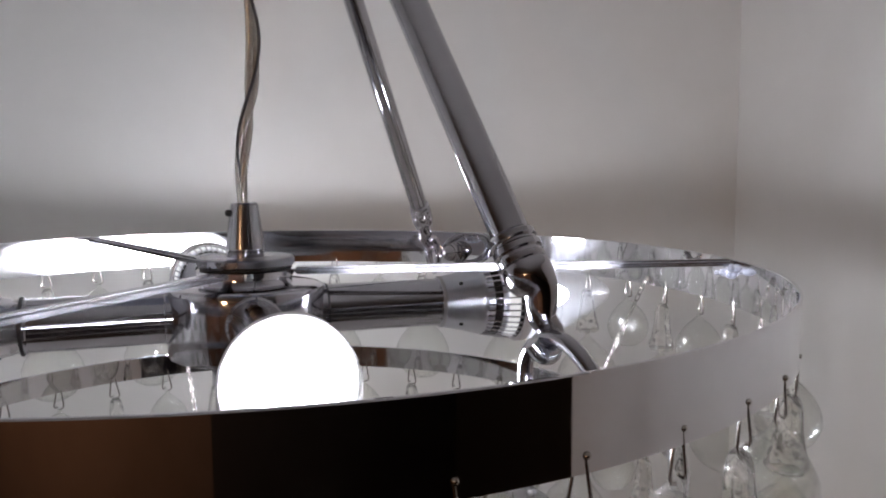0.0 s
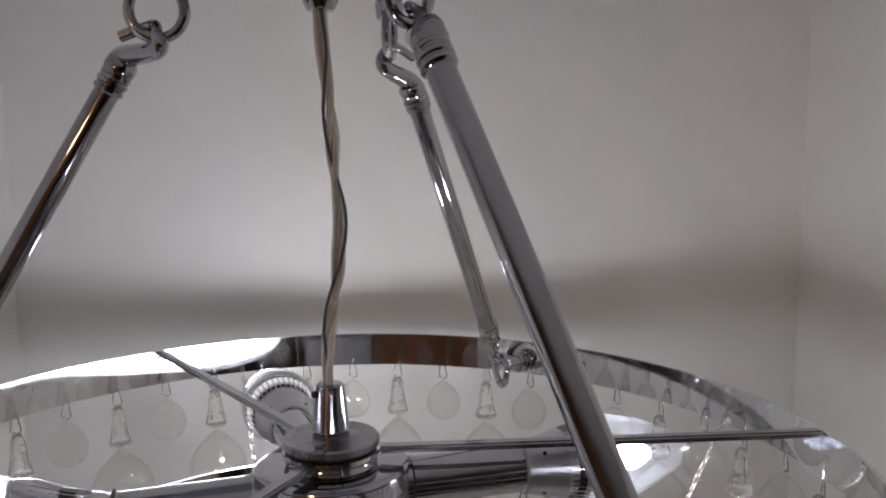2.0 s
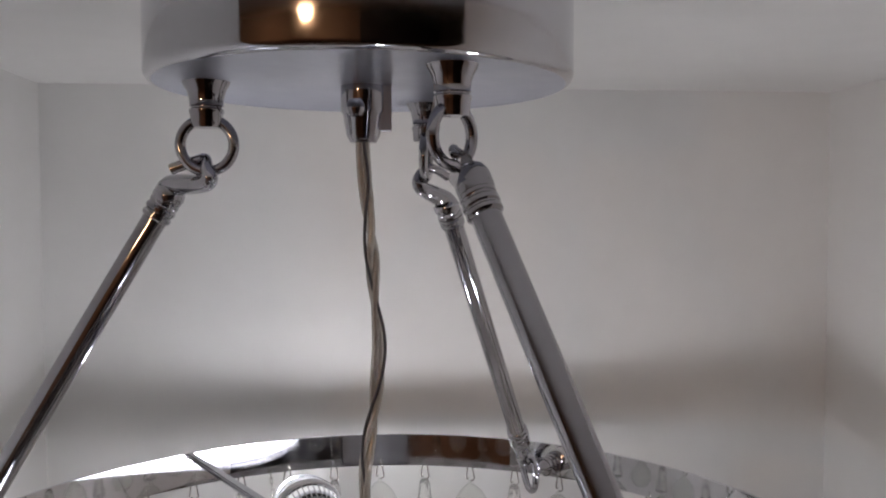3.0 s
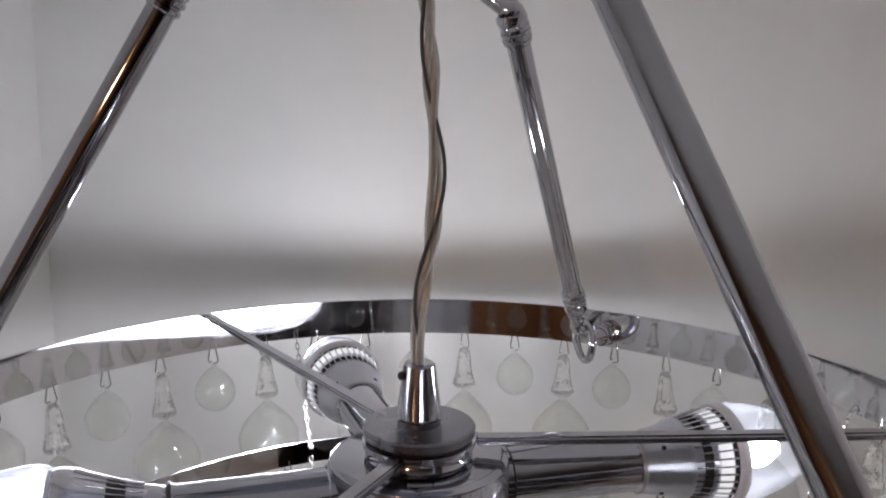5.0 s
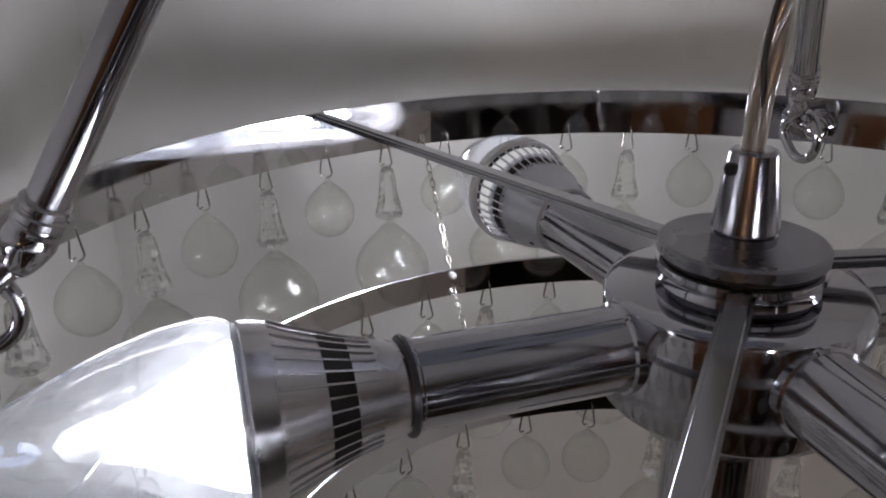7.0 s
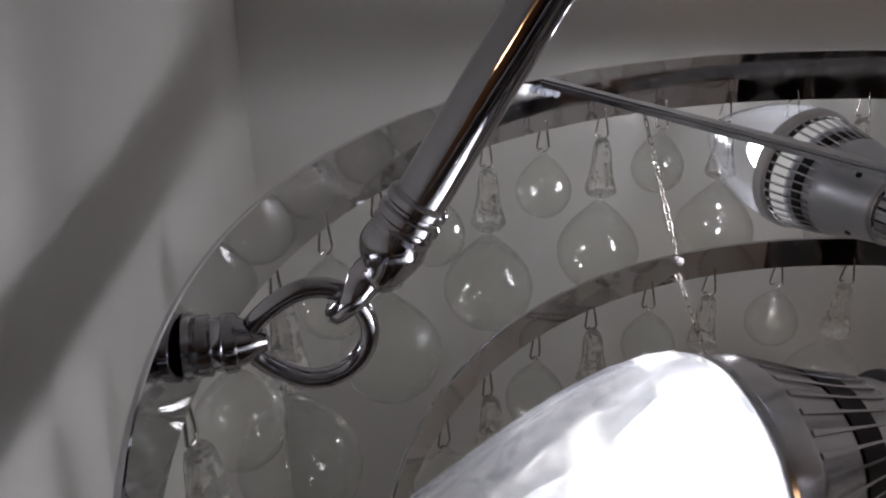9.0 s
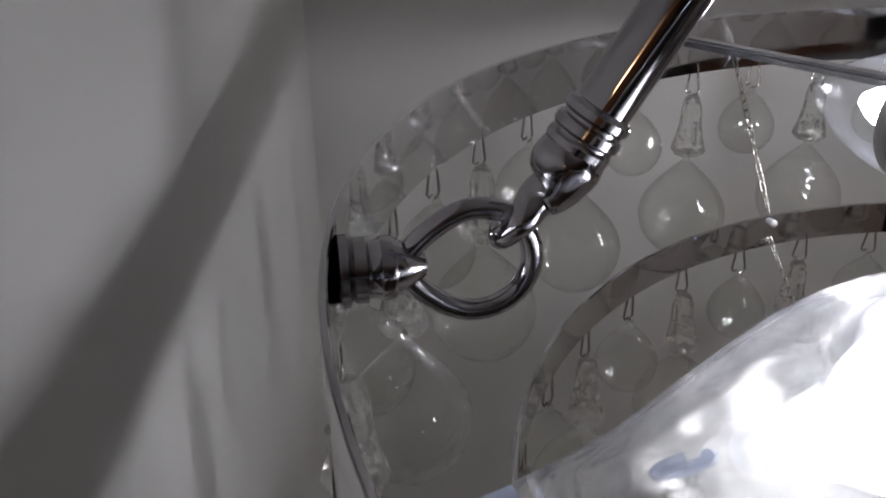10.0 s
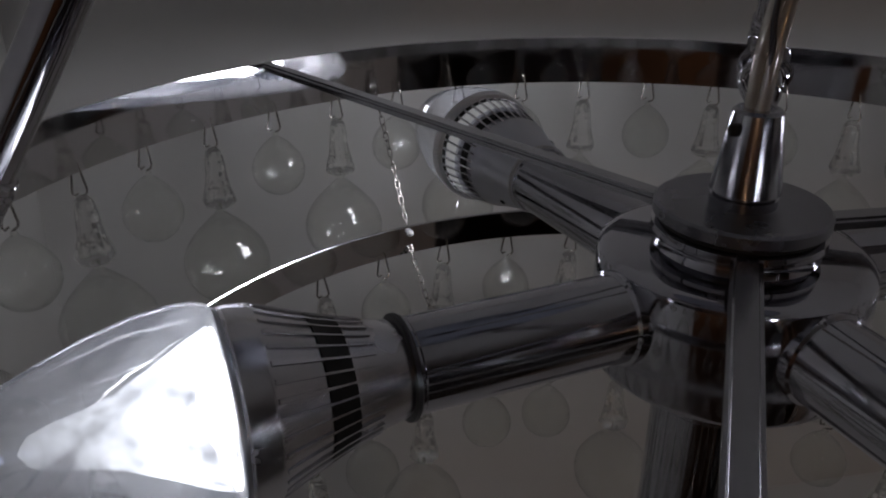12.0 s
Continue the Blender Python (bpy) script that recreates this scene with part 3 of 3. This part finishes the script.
# ---- bulbs ----
def led_bulb(deg, tail):
    label = "lit clear-glass LED candle bulb with a long drawn tip" if tail else "lit clear-glass LED candle bulb with a pointed tip"
    bulb = thing("led_bulb", label, "light bulb", "bulbs round the hub")
    bulb.matrix_basis = along(HUB + polar(0.0895, deg, ARM_Z), HUB + polar(0.3, deg, ARM_Z))
    if tail:
        body = part("base", lathe([(0, 0.0), (0.0100, 0.0), (0.0112, 0.003), (0.0120, 0.007), (0.0134, 0.013), (0.0152, 0.019), (0.0174, 0.025), (0.0194, 0.030), (0.0203, 0.0320), (0.0207, 0.0330), (0.0212, 0.0380), (0.0206, 0.0388), (0, 0.0388)], 52), SINK, bulb, "flared polished metal heat sink")
        part("vent_band", lathe([(0.01425, 0.0152), (0.01640, 0.0213)], 52), BLACK, body, "dark vent slots")
        bm = bmesh.new()
        prof = [(0.0126, 0.0095), (0.0136, 0.0135), (0.0153, 0.0190), (0.0175, 0.0250), (0.0195, 0.0302), (0.0201, 0.0318)]
        wide = [0.0003, 0.0003, 0.00035, 0.0005, 0.0007, 0.0008]
        v = [[bm.verts.new((r + h, y * w, z)) for (r, z), w in zip(prof, wide)] for h, y in ((-0.0008, -1.0), (0.0004, -0.7), (0.0004, 0.7), (-0.0008, 1.0))]
        for a, b in zip(v, v[1:]):
            for i in range(len(prof) - 1):
                bm.faces.new((a[i], a[i + 1], b[i + 1], b[i]))
        bm.faces.new([q[0] for q in v])
        bm.faces.new([q[-1] for q in v][::-1])
        fin = finish(bm, "fin", SINK)
        for i in range(34):
            share("fin", fin, body, pose(0, 0, 0, 0, 0, 360 * i / 34))
    else:
        body = part("base", lathe([(0, 0.0), (0.0116, 0.0), (0.0120, 0.0010), (0.0130, 0.006), (0.0144, 0.0125), (0.0160, 0.0180), (0.0169, 0.0205), (0.0167, 0.0212), (0.0158, 0.0216), (0.0166, 0.0260), (0.0180, 0.0330), (0.0193, 0.0384), (0.0190, 0.0388), (0, 0.0388)], 52), SATIN, bulb, "flared satin metal heat sink")
        part("vent_band", lathe([(0.01665, 0.0244), (0.01735, 0.0282)], 52), BLACK, body, "dark slots between the fins")
        part("vent_band", lathe([(0.01925, 0.0366), (0.01965, 0.0384)], 52), BLACK, body, "dark slots between the fins")
        part("gap_glow_band", lathe([(0.01815, 0.0308), (0.01925, 0.0362)], 52), GAP_GLOW, body, "faint glow standing in for bright reflections between the fins")
        for turn in (45, 135, 225, 315):
            a = polar(1, turn)
            part("vent_hole", lathe([(0.0010, 0.0), (0.0010, 0.0004), (0, 0.0004)], 12, along(a * 0.01365 + Vector((0, 0, 0.0093)), a * 0.02 + Vector((0, 0, 0.0078)))), BLACK, body, "small dark hole")
        bm = bmesh.new()
        prof = [(0.0168, 0.0207), (0.0180, 0.0260), (0.0192, 0.0320), (0.0199, 0.0372), (0.0200, 0.0386)]
        v = [[bm.verts.new((q + h, y, z)) for q, z in prof] for h, y in ((-0.0024, -0.00042), (0.0, -0.00034), (0.0, 0.00034), (-0.0024, 0.00042))]
        for a, b in zip(v, v[1:]):
            for k in range(len(prof) - 1):
                bm.faces.new((a[k], a[k + 1], b[k + 1], b[k]))
        bm.faces.new([q[0] for q in v])
        bm.faces.new([q[-1] for q in v][::-1])
        fin = finish(bm, "fin", SINK)
        for i in range(38):
            share("fin", fin, body, pose(0, 0, 0, 0, 0, 360 * i / 38))
    if tail:
        part("rim", lathe([(0.0200, 0.0384), (0.0207, 0.0387), (0.0209, 0.0394), (0.0206, 0.0402), (0.0196, 0.0404)], 48), SATIN, bulb, "thin satin rim")
    else:
        part("rim", lathe([(0.0198, 0.0384), (0.0210, 0.0388), (0.0214, 0.0398), (0.0214, 0.0424), (0.0210, 0.0430), (0.0198, 0.0430)], 48), PLASTIC, bulb, "white plastic rim")
    if tail:
        prof = [(0.0206, 0.0392), (0.0221, 0.0405), (0.0230, 0.0435), (0.0230, 0.0475), (0.0221, 0.0545), (0.0198, 0.0635), (0.0165, 0.0725), (0.0128, 0.0815), (0.0097, 0.0890), (0.0072, 0.0955), (0.0055, 0.1020), (0.0045, 0.1085), (0.0039, 0.1118), (0, 0.1122)]
        inner = [(r - 0.0010, z) for r, z in prof[:-2]] + [(0, 0.1088)]
    else:
        prof = [(0.0210, 0.0400), (0.0214, 0.0430), (0.0211, 0.0480), (0.0200, 0.0550), (0.0180, 0.0630), (0.0152, 0.0710), (0.0118, 0.0790), (0.0080, 0.0860), (0.0045, 0.0910), (0.0018, 0.0935), (0, 0.0940)]
    drawn = bulb.matrix_basis.to_3x3().inverted() @ Vector((0, 0, -1))

    def sag(bm):
        for q in bm.verts:
            if q.co.z > 0.085:
                q.co += drawn * 0.0042 * ((q.co.z - 0.085) / 0.047) ** 1.5
        return bm

    bm = lathe(prof, 48)
    if tail:
        bm = sag(lathe(list(reversed(inner)), 48, bm=bm))
    flame = new("glass", finish(bm, "glass", BULB_GLASS if tail else CLEAR_BULB_GLASS, not tail))
    flame.parent = bulb
    flame.visible_shadow = False
    tagged(flame, "clear glass flame")
    board = part("led_board", lathe([(0, 0.0388), (0.0197, 0.0388), (0.0197, 0.0404), (0, 0.0404)], 40), PLASTIC, bulb)
    part("glow", lathe([(0.0170, 0.0405), (0.0168, 0.0410), (0.0140, 0.0418), (0.0080, 0.0432), (0.0040, 0.0450), (0, 0.0452)], 40), DIM_LED if tail else LED, board, "glowing white LED disc")
    if tail:
        part("light_guide", lathe([(0.0172, 0.0412), (0.0150, 0.0460), (0.0112, 0.0530), (0.0078, 0.0600), (0.0058, 0.0660), (0.0046, 0.0720), (0.0030, 0.0765), (0, 0.0785)], 28), CONE, board, "glowing white inner cone")
        curl = arc((0, 0, 0.0860), 0.0042, 20, 330, 14, (0.6, 0.8, 0), (0, 0, 1))
        part("glass_curl", tube(curl, 0.0011, 8), TIP_GLASS, bulb, "small curled glass drop inside the tip")
    else:
        part("light_guide", lathe([(0.0030, 0.0448), (0.0026, 0.0480), (0.0026, 0.0520), (0.0046, 0.0538), (0.0070, 0.0575), (0.0072, 0.0605), (0.0058, 0.0640), (0.0030, 0.0690), (0, 0.0710)], 24), GUIDE, board, "glowing drop-shaped light guide")
    if tail:
        part("tip_bead", sag(lathe([(0, 0.1120), (0.0037, 0.1121), (0.0034, 0.1150), (0.0032, 0.1180), (0.0033, 0.1205), (0.0027, 0.1228), (0.0013, 0.1239), (0, 0.1241)], 24)), TIP_GLASS, bulb, "glass tip whitened in place of light piped into it")
    return bulb


for deg in ARM_ANGLES:
    led_bulb(deg, deg == 192.0)


# ---- twisted cable from the canopy to the hub ----
cable = thing("power_cable", "clear twisted two-strand power cable down to the hub", "cable", at=(0, 0, 0))
spine = smooth_path([(-0.0020, 0.0008, 0.029), (-0.0022, 0, 0.045), (-0.0003, 0, 0.065), (0.0028, 0, 0.085), (0.0038, 0, 0.105), (0.0018, -0.001, 0.130), (-0.0006, -0.002, 0.155), (-0.0022, -0.003, 0.175), (-0.0025, -0.0035, 0.192)], 10)
for s in (0, 1, 2):
    pts = []
    for i, p in enumerate(spine):
        z = p.z
        ang = 2 * math.pi * (z / 0.085) + s * 2.2 + 0.5 * math.sin(z * 90)
        side = Vector((0.0017 * math.cos(ang), 0.0017 * math.sin(ang), 0))
        if s == 2:
            loose = min(1.0, max(0.0, (z - 0.030) / 0.02), max(0.0, (0.190 - z) / 0.02))
            side = Vector((0.0026 * loose * math.sin(75 * (z - 0.1) + math.pi / 2), -0.0022, 0))
        pts.append(p + side)
    part("strand", tube(pts, (0.0017, 0.0017, 0.0007)[s], 10), CABLE if s < 2 else SHADE, cable, "" if s < 2 else "thin dark earth wire")


# ---- crystal drops ----
def hook_mesh():
    bm = tube([(0.0006, 0.0008, -0.0106), (0.0021, 0.0006, -0.0116), (0.0027, 0.0004, -0.0104), (0.0017, 0.0002, -0.0040), (0.0010, 0, 0.0004), (0.0004, 0, 0.0012), (-0.0006, 0, 0.0012), (-0.0012, -0.0002, 0.0004), (-0.0021, -0.0005, -0.0050), (-0.0030, -0.0008, -0.0108), (-0.0024, -0.0006, -0.0122), (-0.0004, 0.0002, -0.0126)], 0.00048, 10)
    bmesh.ops.create_icosphere(bm, subdivisions=2, radius=0.0010, matrix=Matrix.Translation((0.0013, 0, 0.0008)))
    return finish(bm, "hook", WIRE)


def blown(top, r, h, bend):
    """A hollow blown-glass drop with a short neck; the glass treats its skin as a thin wall."""
    def skin(r, neck, z0, z1):
        zc = z1 - r
        up = [(neck + (r - neck) * math.sin(math.pi / 2 * i / 9) ** bend, z0 + (zc - z0) * i / 9) for i in range(10)]
        return up + [(r * math.cos(math.pi / 2 * i / 7), zc + r * math.sin(math.pi / 2 * i / 7)) for i in range(1, 7)] + [(0, z1)]

    outer = [(0.0, 0.0), (0.0009, 0.0002), (0.0012, 0.0010)] + skin(r, 0.0014, 0.0022, h)
    return lathe([(a, top - b) for a, b in reversed(outer)], 26)


HOOK = hook_mesh()
SMALL = finish(blown(-0.0120, 0.0120, 0.0300, 0.85), "pear_drop", BLOWN, False)
NECK = finish(lathe([(0, -0.0120), (0.0020, -0.0122), (0.0034, -0.0140), (0.0042, -0.0180), (0.0046, -0.0240), (0.0056, -0.0300), (0.0070, -0.0345), (0.0074, -0.0365), (0.0066, -0.0380), (0, -0.0384)], 8), "faceted_neck", CRYSTAL)
LARGE = finish(blown(-0.0388, 0.0190, 0.0470, 1.05), "large_drop", BLOWN, False)
LINKER = finish(tube(arc((0, 0, -0.0388), 0.0011, 0, 345, 10), 0.0003, 5, closed=True), "joint_ring", WIRE)


def drop(kind):
    ob = thing("crystal_drop", "clear pear-shaped crystal drop on a wire hook" if kind == 0 else "clear long crystal pendant with faceted neck and large drop", "crystal drop", "crystal drops round the rings")
    share("hook", HOOK, ob, pose(0, 0, 0, 0, 0, 68))
    if kind == 0:
        share("pear_drop", SMALL, ob, Matrix.Translation((-0.0012, 0, 0)))
    else:
        share("faceted_neck", NECK, ob, Matrix.Translation((-0.0012, 0, 0)))
        share("joint_ring", LINKER, ob, Matrix.Translation((-0.0012, 0, 0)))
        share("large_drop", LARGE, ob, Matrix.Translation((-0.0012, 0, 0)))
    return ob


rng = random.Random(4)
made = {}
for r, z, count, start in ((RING_R, RING_BOTTOM + 0.0032, 44, 120.7), (MID_R, MID_BOTTOM + 0.0025, 36, 111.9), (LOW_R, LOW_BOTTOM + 0.0025, 29, 100.0)):
    for i in range(count):
        deg = start + 360 * i / count
        kind = i % 2
        m = Matrix.Translation(polar(r, deg, z)) @ pose(0, 0, 0, rng.uniform(-3, 3), rng.uniform(-2, 2), deg + rng.uniform(-10, 10))
        if kind in made:
            copy_thing(made[kind], m)
        else:
            made[kind] = drop(kind)
            made[kind].matrix_basis = m
